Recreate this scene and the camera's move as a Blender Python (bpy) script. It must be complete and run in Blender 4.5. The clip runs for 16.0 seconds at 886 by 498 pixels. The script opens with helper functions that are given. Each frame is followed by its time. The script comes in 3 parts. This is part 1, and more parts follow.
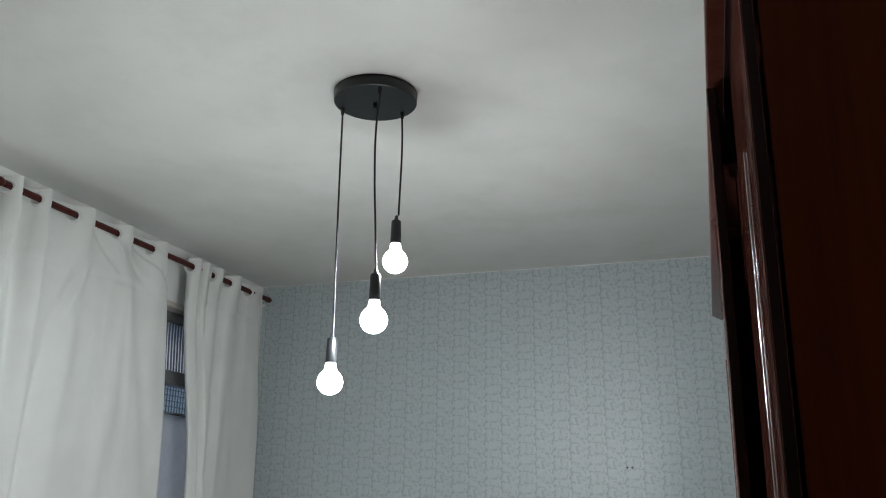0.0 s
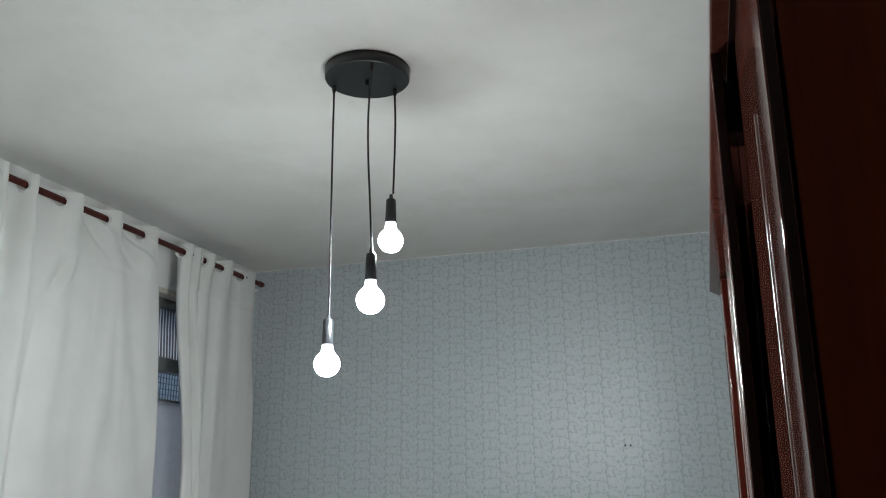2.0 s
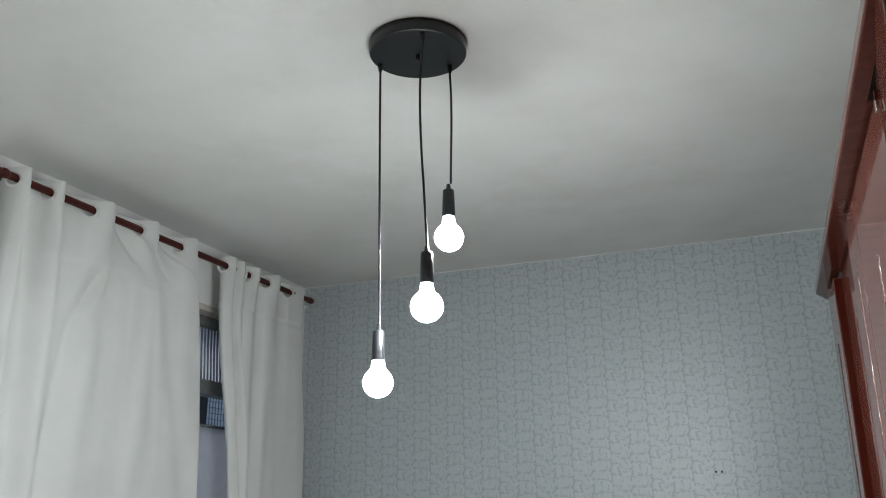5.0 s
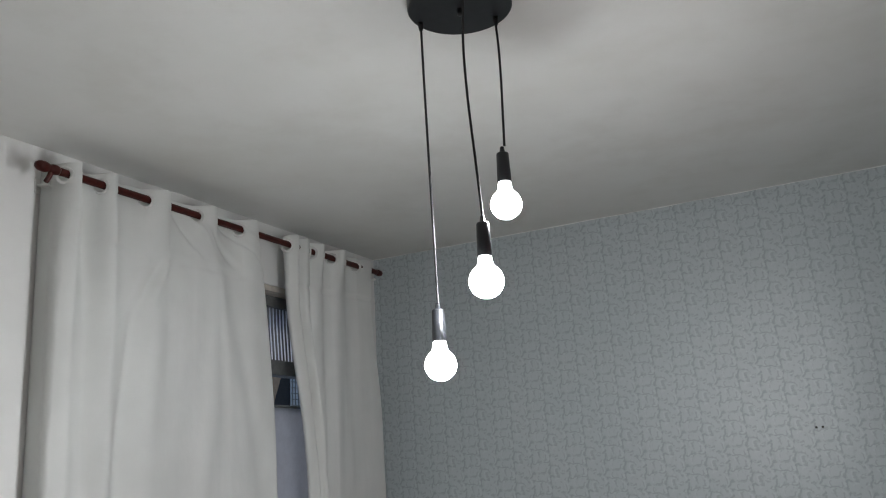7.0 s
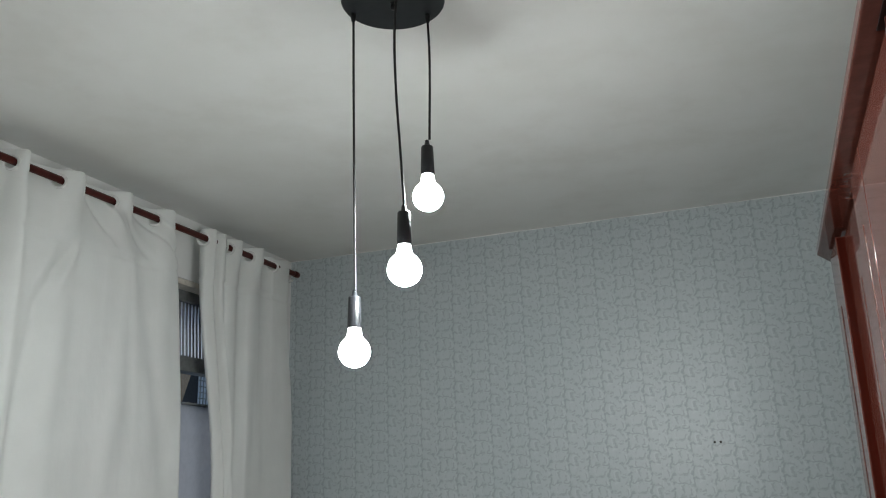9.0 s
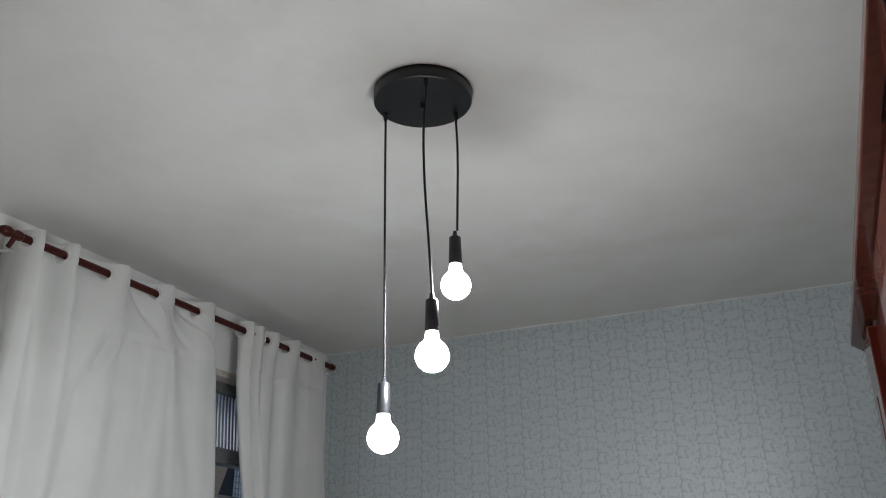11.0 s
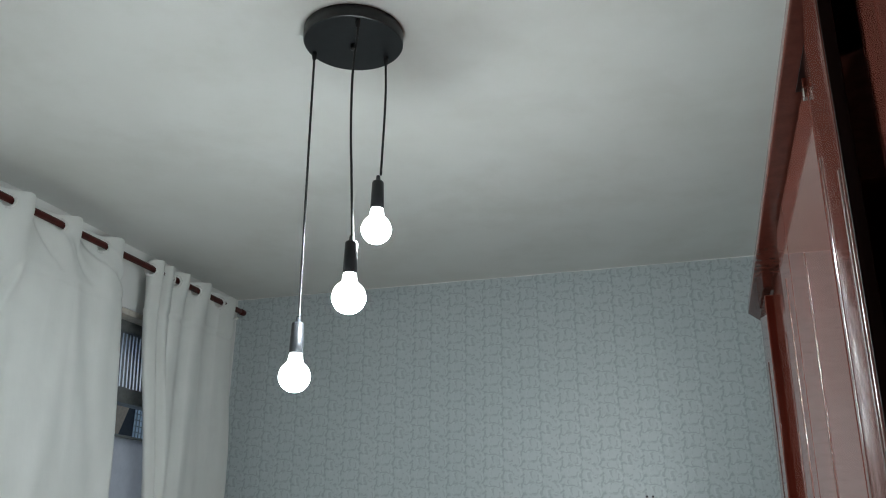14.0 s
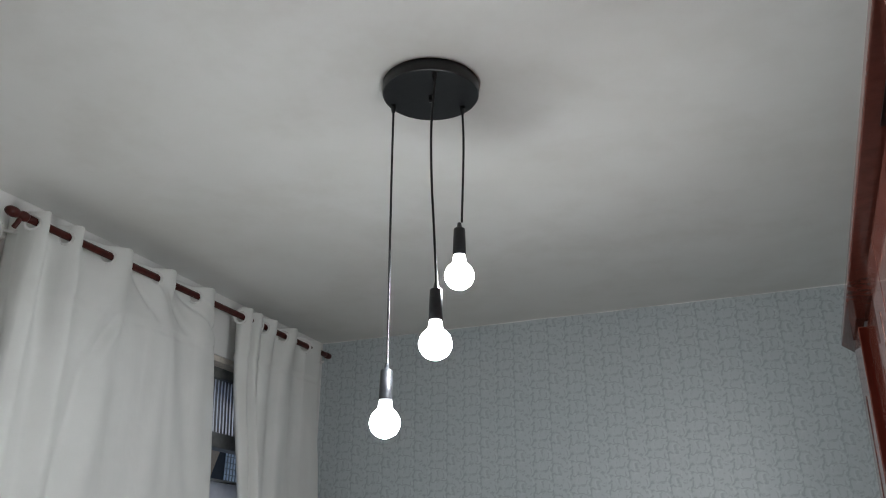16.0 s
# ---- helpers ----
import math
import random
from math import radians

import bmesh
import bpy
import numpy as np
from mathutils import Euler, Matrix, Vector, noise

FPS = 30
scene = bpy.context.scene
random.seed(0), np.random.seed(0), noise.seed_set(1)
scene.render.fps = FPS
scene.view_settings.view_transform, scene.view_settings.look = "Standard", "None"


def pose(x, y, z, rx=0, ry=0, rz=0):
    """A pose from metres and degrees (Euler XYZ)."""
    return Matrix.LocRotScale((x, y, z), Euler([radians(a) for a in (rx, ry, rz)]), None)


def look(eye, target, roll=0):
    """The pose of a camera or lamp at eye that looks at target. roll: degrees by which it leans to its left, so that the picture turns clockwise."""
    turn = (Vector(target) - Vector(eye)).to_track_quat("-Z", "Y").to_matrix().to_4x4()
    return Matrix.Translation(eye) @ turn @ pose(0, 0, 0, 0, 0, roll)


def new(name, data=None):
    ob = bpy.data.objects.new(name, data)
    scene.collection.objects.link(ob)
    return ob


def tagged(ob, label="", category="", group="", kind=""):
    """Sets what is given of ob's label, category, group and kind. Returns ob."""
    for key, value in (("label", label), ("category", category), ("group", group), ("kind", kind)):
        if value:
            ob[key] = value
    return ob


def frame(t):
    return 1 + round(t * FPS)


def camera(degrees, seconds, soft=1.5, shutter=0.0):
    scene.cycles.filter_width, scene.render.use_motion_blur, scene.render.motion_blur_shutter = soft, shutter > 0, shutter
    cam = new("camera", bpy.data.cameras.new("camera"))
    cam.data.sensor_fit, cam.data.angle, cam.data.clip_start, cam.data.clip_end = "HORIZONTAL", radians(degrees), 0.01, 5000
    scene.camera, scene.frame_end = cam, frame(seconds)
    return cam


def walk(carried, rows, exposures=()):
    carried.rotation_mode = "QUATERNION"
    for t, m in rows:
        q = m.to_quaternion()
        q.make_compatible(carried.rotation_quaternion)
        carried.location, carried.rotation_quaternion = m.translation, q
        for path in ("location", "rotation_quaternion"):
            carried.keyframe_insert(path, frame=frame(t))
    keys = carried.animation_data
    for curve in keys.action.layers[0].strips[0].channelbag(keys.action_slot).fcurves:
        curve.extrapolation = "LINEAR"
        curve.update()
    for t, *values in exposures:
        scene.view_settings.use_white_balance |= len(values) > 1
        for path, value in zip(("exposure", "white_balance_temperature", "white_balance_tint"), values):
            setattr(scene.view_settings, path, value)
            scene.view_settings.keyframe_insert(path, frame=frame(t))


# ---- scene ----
cam = camera(54.9, 16.0, soft=1.05)
PATH = [
    (0, (0.942, 0.076, 1.541), (0.332, 1.893, 2.111), 0.9),
    (0.5, (0.933, 0.066, 1.531), (0.32, 1.865, 2.155), 1.8),
    (1, (0.923, 0.094, 1.539), (0.335, 1.91, 2.141), 1.3),
    (1.5, (0.918, 0.091, 1.531), (0.348, 1.922, 2.1), 0.3),
    (2, (0.917, 0.105, 1.535), (0.325, 1.939, 2.07), -0.3),
    (2.5, (0.913, 0.127, 1.541), (0.321, 1.976, 2.025), -0.9),
    (3, (0.911, 0.135, 1.546), (0.384, 2.011, 1.997), -2.6),
    (3.5, (0.904, 0.138, 1.539), (0.292, 1.98, 2.02), -2.3),
    (6, (0.747, 0.535, 1.6), (-0.012, 2.281, 2.212), -0.6),
    (6.5, (0.764, 0.536, 1.614), (-0.117, 2.241, 2.178), -3.2),
    (7, (0.786, 0.521, 1.63), (-0.1, 2.244, 2.125), -3.2),
    (7.5, (0.76, 0.527, 1.611), (-0.067, 2.277, 2.115), -2.2),
    (8, (0.743, 0.538, 1.582), (-0.008, 2.343, 2.003), -1.6),
    (8.5, (0.752, 0.538, 1.576), (0.064, 2.369, 1.994), -2.2),
    (9, (0.784, 0.522, 1.565), (0.074, 2.314, 2.101), -1.5),
    (11.5, (0.825, 0.469, 1.524), (0.045, 2.15, 2.276), -0.4),
    (12, (0.827, 0.432, 1.519), (0.025, 2.104, 2.266), 0.0),
    (12.5, (0.821, 0.432, 1.52), (0.021, 2.096, 2.289), -0.4),
    (13, (0.815, 0.456, 1.512), (0.102, 2.177, 2.238), -0.7),
    (13.5, (0.802, 0.48, 1.501), (0.201, 2.26, 2.186), 2.3),
    (14, (0.81, 0.493, 1.5), (0.221, 2.284, 2.166), 0.6),
    (14.5, (0.804, 0.504, 1.5), (0.185, 2.306, 2.106), 0.5),
    (15, (0.797, 0.496, 1.516), (0.173, 2.277, 2.179), 0.6),
    (15.5, (0.809, 0.472, 1.515), (0.118, 2.208, 2.227), -0.2),
    (16, (0.81, 0.453, 1.511), (0.064, 2.155, 2.251), 0.5),
]
# seconds, stops, white balance
EXPOSURES = [
    (0, 0.35, 6430, 7), (2, 0.39, 6430, 7), (3, 0.52, 6440, 8), (3.5, 0.52, 6440, 8), (6, 0.24, 6500, 10), (6.6, 0.15, 6590, 13), (7.5, 0.16, 6580, 12), (8, 0.16, 6540, 11),
    (8.5, 0.28, 6580, 9), (9.2, 0.31, 6550, 7), (11.4, 0.10, 6540, 14), (12, 0.10, 6510, 15), (12.5, 0.08, 6510, 15), (13, 0.08, 6480, 13),
    (13.5, 0.20, 6460, 7), (14, 0.33, 6290, 4), (15, 0.32, 6290, 4), (15.5, 0.23, 6470, 7), (16, 0.12, 6530, 12),
]
walk(cam, [(t, look(eye, target, roll)) for t, eye, target, roll in PATH], EXPOSURES)

# ---- world and light ----
world = bpy.data.worlds.new("world")
scene.world = world
world.use_nodes = True
wn = world.node_tree.nodes
sky = wn.new("ShaderNodeTexSky")
sky.sky_type = "NISHITA"
sky.sun_disc = False
sky.sun_elevation, sky.sun_rotation = radians(63), radians(262)
world.node_tree.links.new(sky.outputs[0], wn["Background"].inputs[0])
wn["Background"].inputs[1].default_value = 0.15
sun = new("sun", bpy.data.lights.new("sun", "SUN"))
sun.data.energy, sun.data.angle, sun.data.color = 1.7, radians(15), (1.0, 0.97, 0.93)
sun.matrix_world = look((-3, 0, 6), (0, 0.4, 0))
BULB_STRENGTH = 476.0


# ---- materials ----
class Nodes:
    """Short hand for building a node material."""

    def __init__(self, name):
        self.mat = bpy.data.materials.new(name)
        self.mat.use_nodes = True
        self.tree = self.mat.node_tree
        self.bsdf = self.tree.nodes["Principled BSDF"]
        self.pos = self.add("ShaderNodeNewGeometry").outputs["Position"]

    def add(self, kind, **props):
        n = self.tree.nodes.new(kind)
        for k, v in props.items():
            if k == "operation":
                n.operation = v
            elif k == "data_type":
                n.data_type = v
            elif k == "blend_type":
                n.blend_type = v
            elif k == "feature":
                n.feature = v
        return n

    def put(self, socket, v):
        if isinstance(v, bpy.types.NodeSocket):
            self.tree.links.new(v, socket)
        elif isinstance(v, tuple) and len(v) == 3 and socket.type == "RGBA":
            socket.default_value = (*v, 1)
        else:
            socket.default_value = v

    def math(self, op, a, b=0.0, c=0.0):
        n = self.add("ShaderNodeMath", operation=op)
        for i, v in enumerate((a, b, c)):
            self.put(n.inputs[i], v)
        return n.outputs[0]

    def noise(self, scale, detail=3.0, rough=0.5, vec=None, stretch=None):
        v = vec if vec is not None else self.pos
        if stretch:
            m = self.add("ShaderNodeMapping")
            self.put(m.inputs[0], v)
            m.inputs["Scale"].default_value = stretch
            v = m.outputs[0]
        n = self.add("ShaderNodeTexNoise")
        self.put(n.inputs["Vector"], v)
        n.inputs["Scale"].default_value = scale
        n.inputs["Detail"].default_value = detail
        n.inputs["Roughness"].default_value = rough
        return n.outputs["Fac"]

    def ramp(self, fac, lo, hi, a=0.0, b=1.0):
        n = self.add("ShaderNodeMapRange")
        n.interpolation_type = "SMOOTHSTEP"
        for i, v in enumerate((fac, lo, hi, a, b)):
            self.put(n.inputs[i], v)
        return n.outputs[0]

    def mix(self, fac, a, b):
        n = self.add("ShaderNodeMix", data_type="RGBA")
        self.put(n.inputs[0], fac)
        self.put(n.inputs[6], a)
        self.put(n.inputs[7], b)
        return n.outputs[2]

    def bump(self, height, strength=0.2, distance=0.002, before=None):
        n = self.add("ShaderNodeBump")
        n.inputs["Strength"].default_value = strength
        n.inputs["Distance"].default_value = distance
        self.put(n.inputs["Height"], height)
        if before is not None:
            self.put(n.inputs["Normal"], before)
        self.tree.links.new(n.outputs[0], self.bsdf.inputs["Normal"])
        return n.outputs[0]

    def set(self, **kw):
        for k, v in kw.items():
            self.put(self.bsdf.inputs[k.replace("_", " ")], v)
        return self


def plaster(name, colour, stain, rough=0.75):
    m = Nodes(name)
    big = m.ramp(m.noise(0.9, 4, 0.6), 0.35, 0.75)
    fine = m.noise(60, 4, 0.6)
    mid = m.ramp(m.noise(3.1, 4, 0.65), 0.42, 0.72)
    c = m.mix(m.math("MULTIPLY", big, 0.55), colour, stain)
    c = m.mix(m.math("MULTIPLY", mid, 0.5), c, stain)
    m.set(Base_Color=m.mix(m.math("MULTIPLY", fine, 0.12), c, stain), Roughness=rough)
    n = m.bump(m.noise(2.2, 3, 0.5), 0.35, 0.03)
    m.bump(fine, 0.15, 0.002, n)
    return m.mat


M_CEIL = plaster("ceiling_paint", (0.80, 0.81, 0.79), (0.665, 0.662, 0.622))
M_WALL = plaster("wall_paint", (0.80, 0.80, 0.79), (0.70, 0.70, 0.68))
# dark colour in place of an unlit space behind the camera
M_CORR = plaster("corridor_painted_dark", (0.14, 0.12, 0.10), (0.11, 0.095, 0.08))
M_OUT = plaster("outside_render", (0.45, 0.46, 0.47), (0.33, 0.33, 0.34), 0.9)


def wallpaper():
    m = Nodes("wallpaper")
    sep = m.add("ShaderNodeSeparateXYZ")
    m.put(sep.inputs[0], m.pos)
    x, z = sep.outputs[0], sep.outputs[2]
    # the printed motif repeats every 155 mm across and 124 mm down, each second column dropped by half
    colx = m.math("ADD", m.math("DIVIDE", x, 0.155), 40.0)
    drop = m.math("MULTIPLY", m.math("MODULO", m.math("FLOOR", colx), 2.0), 0.5)
    xm = m.math("MULTIPLY", m.math("FRACT", colx), 0.155)
    zm = m.math("MULTIPLY", m.math("FRACT", m.math("ADD", m.math("DIVIDE", z, 0.124), drop)), 0.124)
    comb = m.add("ShaderNodeCombineXYZ")
    m.put(comb.inputs[0], xm)
    m.put(comb.inputs[2], zm)
    motif = comb.outputs[0]
    wob1 = m.math("SUBTRACT", m.noise(34, 2, 0.5, vec=motif), 0.5)
    wob2 = m.math("SUBTRACT", m.noise(31, 2, 0.5, vec=motif, stretch=(1.0, 1.0, 0.85)), 0.5)
    u = m.math("ADD", m.math("DIVIDE", xm, 0.0775), m.math("MULTIPLY", wob1, 0.55))
    v = m.math("ADD", m.math("DIVIDE", zm, 0.0413), m.math("MULTIPLY", wob2, 1.3))
    col = m.math("MODULO", m.math("FLOOR", m.math("ADD", u, 100.5)), 2.0)
    v2 = m.math("ADD", v, m.math("MULTIPLY", col, 0.5))
    fu = m.math("SUBTRACT", m.math("FRACT", m.math("ADD", u, 100.5)), 0.5)
    fv = m.math("SUBTRACT", m.math("FRACT", m.math("ADD", v2, 100.0)), 0.5)
    au, av = m.math("ABSOLUTE", fu), m.math("ABSOLUTE", fv)
    # thin broken upright lines, wavy strokes across, small blots where they meet
    edge_u = m.math("MULTIPLY", m.ramp(au, 0.42, 0.47), m.ramp(m.noise(50, 2, 0.5, vec=motif, stretch=(1, 1, 0.6)), 0.43, 0.52))
    edge_v = m.math("MULTIPLY", m.ramp(av, 0.34, 0.44), m.ramp(m.noise(38, 2, 0.5, vec=motif, stretch=(0.8, 1, 1.1)), 0.44, 0.54))
    blot = m.math("MULTIPLY", m.ramp(au, 0.34, 0.46), m.ramp(av, 0.22, 0.44))
    grid = m.math("MAXIMUM", m.math("MULTIPLY", m.math("MAXIMUM", edge_u, edge_v), 0.85), blot)
    # curved strokes inside each cell, open at one side
    du, dv = m.math("SUBTRACT", fu, 0.10), m.math("MULTIPLY", m.math("ADD", fv, 0.08), 0.6)
    r = m.math("SQRT", m.math("ADD", m.math("MULTIPLY", du, du), m.math("MULTIPLY", dv, dv)))
    arc = m.math("SUBTRACT", 1.0, m.ramp(m.math("ABSOLUTE", m.math("SUBTRACT", r, 0.24)), 0.02, 0.06))
    arc = m.math("MULTIPLY", arc, m.ramp(m.noise(44, 1, 0.5, vec=motif, stretch=(1, 1, 0.8)), 0.46, 0.56))
    pale = m.math("SUBTRACT", 1.0, m.ramp(m.math("ABSOLUTE", m.math("SUBTRACT", r, 0.33)), 0.02, 0.06))
    pale = m.math("MULTIPLY", pale, m.ramp(m.noise(40, 1, 0.5, vec=motif, stretch=(1, 1, 1.3)), 0.44, 0.58))
    dash = m.math("MULTIPLY", m.ramp(m.noise(95, 2, 0.6, stretch=(1.0, 1.0, 0.45)), 0.56, 0.66), 0.25)
    dark = m.math("MINIMUM", m.math("ADD", m.math("MAXIMUM", grid, m.math("MULTIPLY", arc, 0.7)), dash), 1.0)
    grain = m.noise(220, 2, 0.6, stretch=(1, 1, 0.35))
    tone = m.mix(m.ramp(m.noise(1.3, 3, 0.5), 0.3, 0.7), (0.425, 0.478, 0.495), (0.460, 0.506, 0.520))
    tone = m.mix(m.math("MULTIPLY", grain, 0.22), tone, (0.355, 0.397, 0.414))
    c = m.mix(m.math("MULTIPLY", dark, 0.58), tone, (0.235, 0.270, 0.288))
    c = m.mix(m.math("MULTIPLY", pale, 0.12), c, (0.72, 0.76, 0.77))
    rnd = m.add("ShaderNodeObjectInfo").outputs["Random"]
    rough = m.math("ADD", 0.405, m.math("MULTIPLY", rnd, 0.06))
    m.set(Base_Color=c, Roughness=m.math("ADD", rough, m.math("MULTIPLY", dark, 0.06)), Specular_IOR_Level=0.68,
          Coat_Weight=0.12, Coat_Roughness=0.45)
    swell = m.bump(m.ramp(x, 0.02, 0.74, 0.0, 0.030), 1.0, 1.0)
    n = m.bump(m.noise(1.7, 2, 0.5), 0.2, 0.02, swell)
    m.bump(m.math("ADD", m.math("MULTIPLY", dark, 0.6), m.math("MULTIPLY", grain, 0.5)), 0.06, 0.001, n)
    return m.mat


M_PAPER = wallpaper()


def fabric(name, through_light):
    m = Nodes(name)
    tree = m.tree
    weave = m.noise(420, 2, 0.5, stretch=(1, 1, 0.25))
    c = m.mix(m.ramp(m.noise(5, 3, 0.5), 0.3, 0.7), (0.86, 0.87, 0.85), (0.81, 0.82, 0.80))
    c = m.mix(m.math("MULTIPLY", weave, 0.10), c, (0.6, 0.6, 0.58))
    m.set(Base_Color=c, Roughness=0.85, Sheen_Weight=0.15)
    n = m.bump(m.noise(14, 3, 0.55, stretch=(1, 1, 0.4)), 0.3, 0.008)
    nn = m.bump(weave, 0.15, 0.0006, n)
    trans = m.add("ShaderNodeBsdfTranslucent")
    m.put(trans.inputs["Color"], c)
    m.put(trans.inputs["Normal"], nn)
    mixer = m.add("ShaderNodeMixShader")
    mixer.inputs[0].default_value = through_light
    tree.links.new(m.bsdf.outputs[0], mixer.inputs[1])
    tree.links.new(trans.outputs[0], mixer.inputs[2])
    tree.links.new(mixer.outputs[0], tree.nodes["Material Output"].inputs[0])
    return m.mat


M_FABRIC = fabric("curtain_fabric", 0.3)
M_DOUBLE = fabric("dimmed_heading_fabric", 0.36)   # the turned-over heading; passes more light so it looks darker, imitating its shading


def varnish(name, a, b, rough=0.055):
    """Glossy stained wood with long upright grain."""
    m = Nodes(name)
    grain = m.noise(7, 5, 0.6, stretch=(6, 6, 0.35))
    fine = m.noise(60, 3, 0.6, stretch=(4, 4, 0.12))
    c = m.mix(m.ramp(grain, 0.3, 0.72), a, b)
    c = m.mix(m.math("MULTIPLY", fine, 0.35), c, tuple(v * 0.5 for v in a))
    smear = m.ramp(m.noise(9, 4, 0.6), 0.45, 0.75)
    m.set(Base_Color=c, Roughness=m.math("ADD", rough, m.math("MULTIPLY", smear, 0.05)), Specular_IOR_Level=0.17,
          Coat_Weight=0.05, Coat_Roughness=0.05)
    m.bump(m.noise(30, 3, 0.5, stretch=(1, 1, 0.2)), 0.010, 0.001)
    return m.mat


M_WOOD = varnish("mahogany_varnish", (0.118, 0.037, 0.027), (0.152, 0.049, 0.036))
M_WOOD_DARK = varnish("dark_mahogany", (0.055, 0.012, 0.007), (0.085, 0.020, 0.011), 0.16)
M_BEAD = varnish("glossy_bead_varnish", (0.080, 0.024, 0.017), (0.105, 0.033, 0.023), 0.16)
M_BEAD.node_tree.nodes["Principled BSDF"].inputs["Coat Weight"].default_value = 1.0
M_BEAD.node_tree.nodes["Principled BSDF"].inputs["Coat Roughness"].default_value = 0.15
M_BEAD.node_tree.nodes["Principled BSDF"].inputs["Specular IOR Level"].default_value = 0.6
M_END = varnish("end_panel_stain", (0.085, 0.013, 0.002), (0.120, 0.022, 0.004), 0.40)
M_END.node_tree.nodes["Principled BSDF"].inputs["Coat Weight"].default_value = 0.0
M_END.node_tree.nodes["Principled BSDF"].inputs["Specular IOR Level"].default_value = 0.10
# near-black colour that stands in for shade on door edges and above the doors
M_SHADE = varnish("near_black_painted_shade", (0.014, 0.004, 0.003), (0.022, 0.006, 0.004), 0.45)
M_SHADE.node_tree.nodes["Principled BSDF"].inputs["Coat Weight"].default_value = 0.0
M_RED = varnish("dark_red_edge_stain", (0.050, 0.008, 0.005), (0.070, 0.012, 0.007), 0.15)
M_ROD = varnish("rod_wood", (0.050, 0.010, 0.008), (0.075, 0.016, 0.012), 0.3)


def plain(name, colour, rough, metal=0.0, spec=0.5, bump=0.1):
    m = Nodes(name)
    wear = m.noise(35, 4, 0.6)
    dark = tuple(v * 0.78 for v in colour)
    m.set(Base_Color=m.mix(m.ramp(wear, 0.35, 0.7), colour, dark), Metallic=metal, Specular_IOR_Level=spec,
          Roughness=m.math("ADD", rough, m.math("MULTIPLY", wear, 0.08)))
    m.bump(m.noise(180, 2, 0.5), bump, 0.0006)
    return m.mat


M_BLACK = plain("black_enamel", (0.012, 0.013, 0.015), 0.30)
M_CORD = plain("black_cord", (0.010, 0.010, 0.011), 0.5)
M_STEEL = plain("bright_steel", (0.62, 0.62, 0.60), 0.22, 1.0)
M_RING = plain("white_plastic", (0.82, 0.82, 0.80), 0.35)
M_FRAME = plain("grey_aluminium", (0.20, 0.205, 0.20), 0.45, 0.2)
M_RIB = plain("ribbed_glass", (0.42, 0.48, 0.54), 0.25)
M_PANE = plain("frosted_pane", (0.42, 0.43, 0.47), 0.5)
for mat, clear in ((M_RIB, 0.85), (M_PANE, 0.45)):
    tree = mat.node_tree
    tr, mx = tree.nodes.new("ShaderNodeBsdfTranslucent"), tree.nodes.new("ShaderNodeMixShader")
    tr.inputs[0].default_value = (0.88, 0.91, 0.95, 1)
    mx.inputs[0].default_value = clear
    tree.links.new(tree.nodes["Principled BSDF"].outputs[0], mx.inputs[1])
    tree.links.new(tr.outputs[0], mx.inputs[2])
    tree.links.new(mx.outputs[0], tree.nodes["Material Output"].inputs[0])
M_REVEAL = plain("cream_reveal", (0.62, 0.57, 0.50), 0.7)
M_DARK = plain("dark_inside", (0.02, 0.02, 0.022), 0.8)
M_PANEL = plain("pale_glazing", (0.62, 0.66, 0.72), 0.4)
M_OCHRE = plain("ochre_wood", (0.30, 0.20, 0.12), 0.5)
M_NAIL = plain("nail_metal", (0.05, 0.045, 0.04), 0.5, 0.6)


def floor_material():
    m = Nodes("floor_tile")
    c = m.mix(m.ramp(m.noise(3, 4, 0.6), 0.3, 0.7), (0.26, 0.22, 0.18), (0.20, 0.17, 0.14))
    m.set(Base_Color=m.mix(m.math("MULTIPLY", m.noise(80, 3), 0.2), c, (0.15, 0.13, 0.11)), Roughness=0.3)
    m.bump(m.noise(40, 2), 0.05, 0.001)
    return m.mat


M_FLOOR = floor_material()


def glow(name, strength):
    m = Nodes(name)
    m.set(Base_Color=(0.9, 0.9, 0.9), Roughness=0.4, Emission_Color=(0.93, 0.98, 1.0), Emission_Strength=strength)
    return m.mat


M_GLOW = glow("lit_dome", BULB_STRENGTH)
M_GLOW_BASE = glow("lit_housing", BULB_STRENGTH * 0.068)


# ---- mesh helpers ----
def finish(name, bm, material, smooth=False):
    bmesh.ops.recalc_face_normals(bm, faces=bm.faces)
    me = bpy.data.meshes.new(name)
    bm.to_mesh(me)
    bm.free()
    me.materials.append(material)
    if smooth:
        for p in me.polygons:
            p.use_smooth = True
    return new(name, me)


def part(name, bm, material, parent, label="", smooth=False):
    ob = finish(name, bm, material, smooth)
    ob.parent = parent
    if label:
        tagged(ob, label)
    return ob


def empty(name, m):
    ob = new(name)
    ob.matrix_world = m
    ob.empty_display_size = 0.05
    return ob


def add_box(bm, lo, hi, bevel=0.0, seg=2):
    """A box from corner lo to corner hi, with rounded edges."""
    r = bmesh.ops.create_cube(bm, size=1.0)
    vs = r["verts"]
    for v in vs:
        v.co = Vector([lo[i] + (v.co[i] + 0.5) * (hi[i] - lo[i]) for i in range(3)])
    if bevel:
        es = list({e for v in vs for e in v.link_edges})
        bmesh.ops.bevel(bm, geom=es, offset=bevel, segments=seg, affect="EDGES", profile=0.5)
    return bm


def box(lo, hi, bevel=0.0, seg=2):
    return add_box(bmesh.new(), lo, hi, bevel, seg)


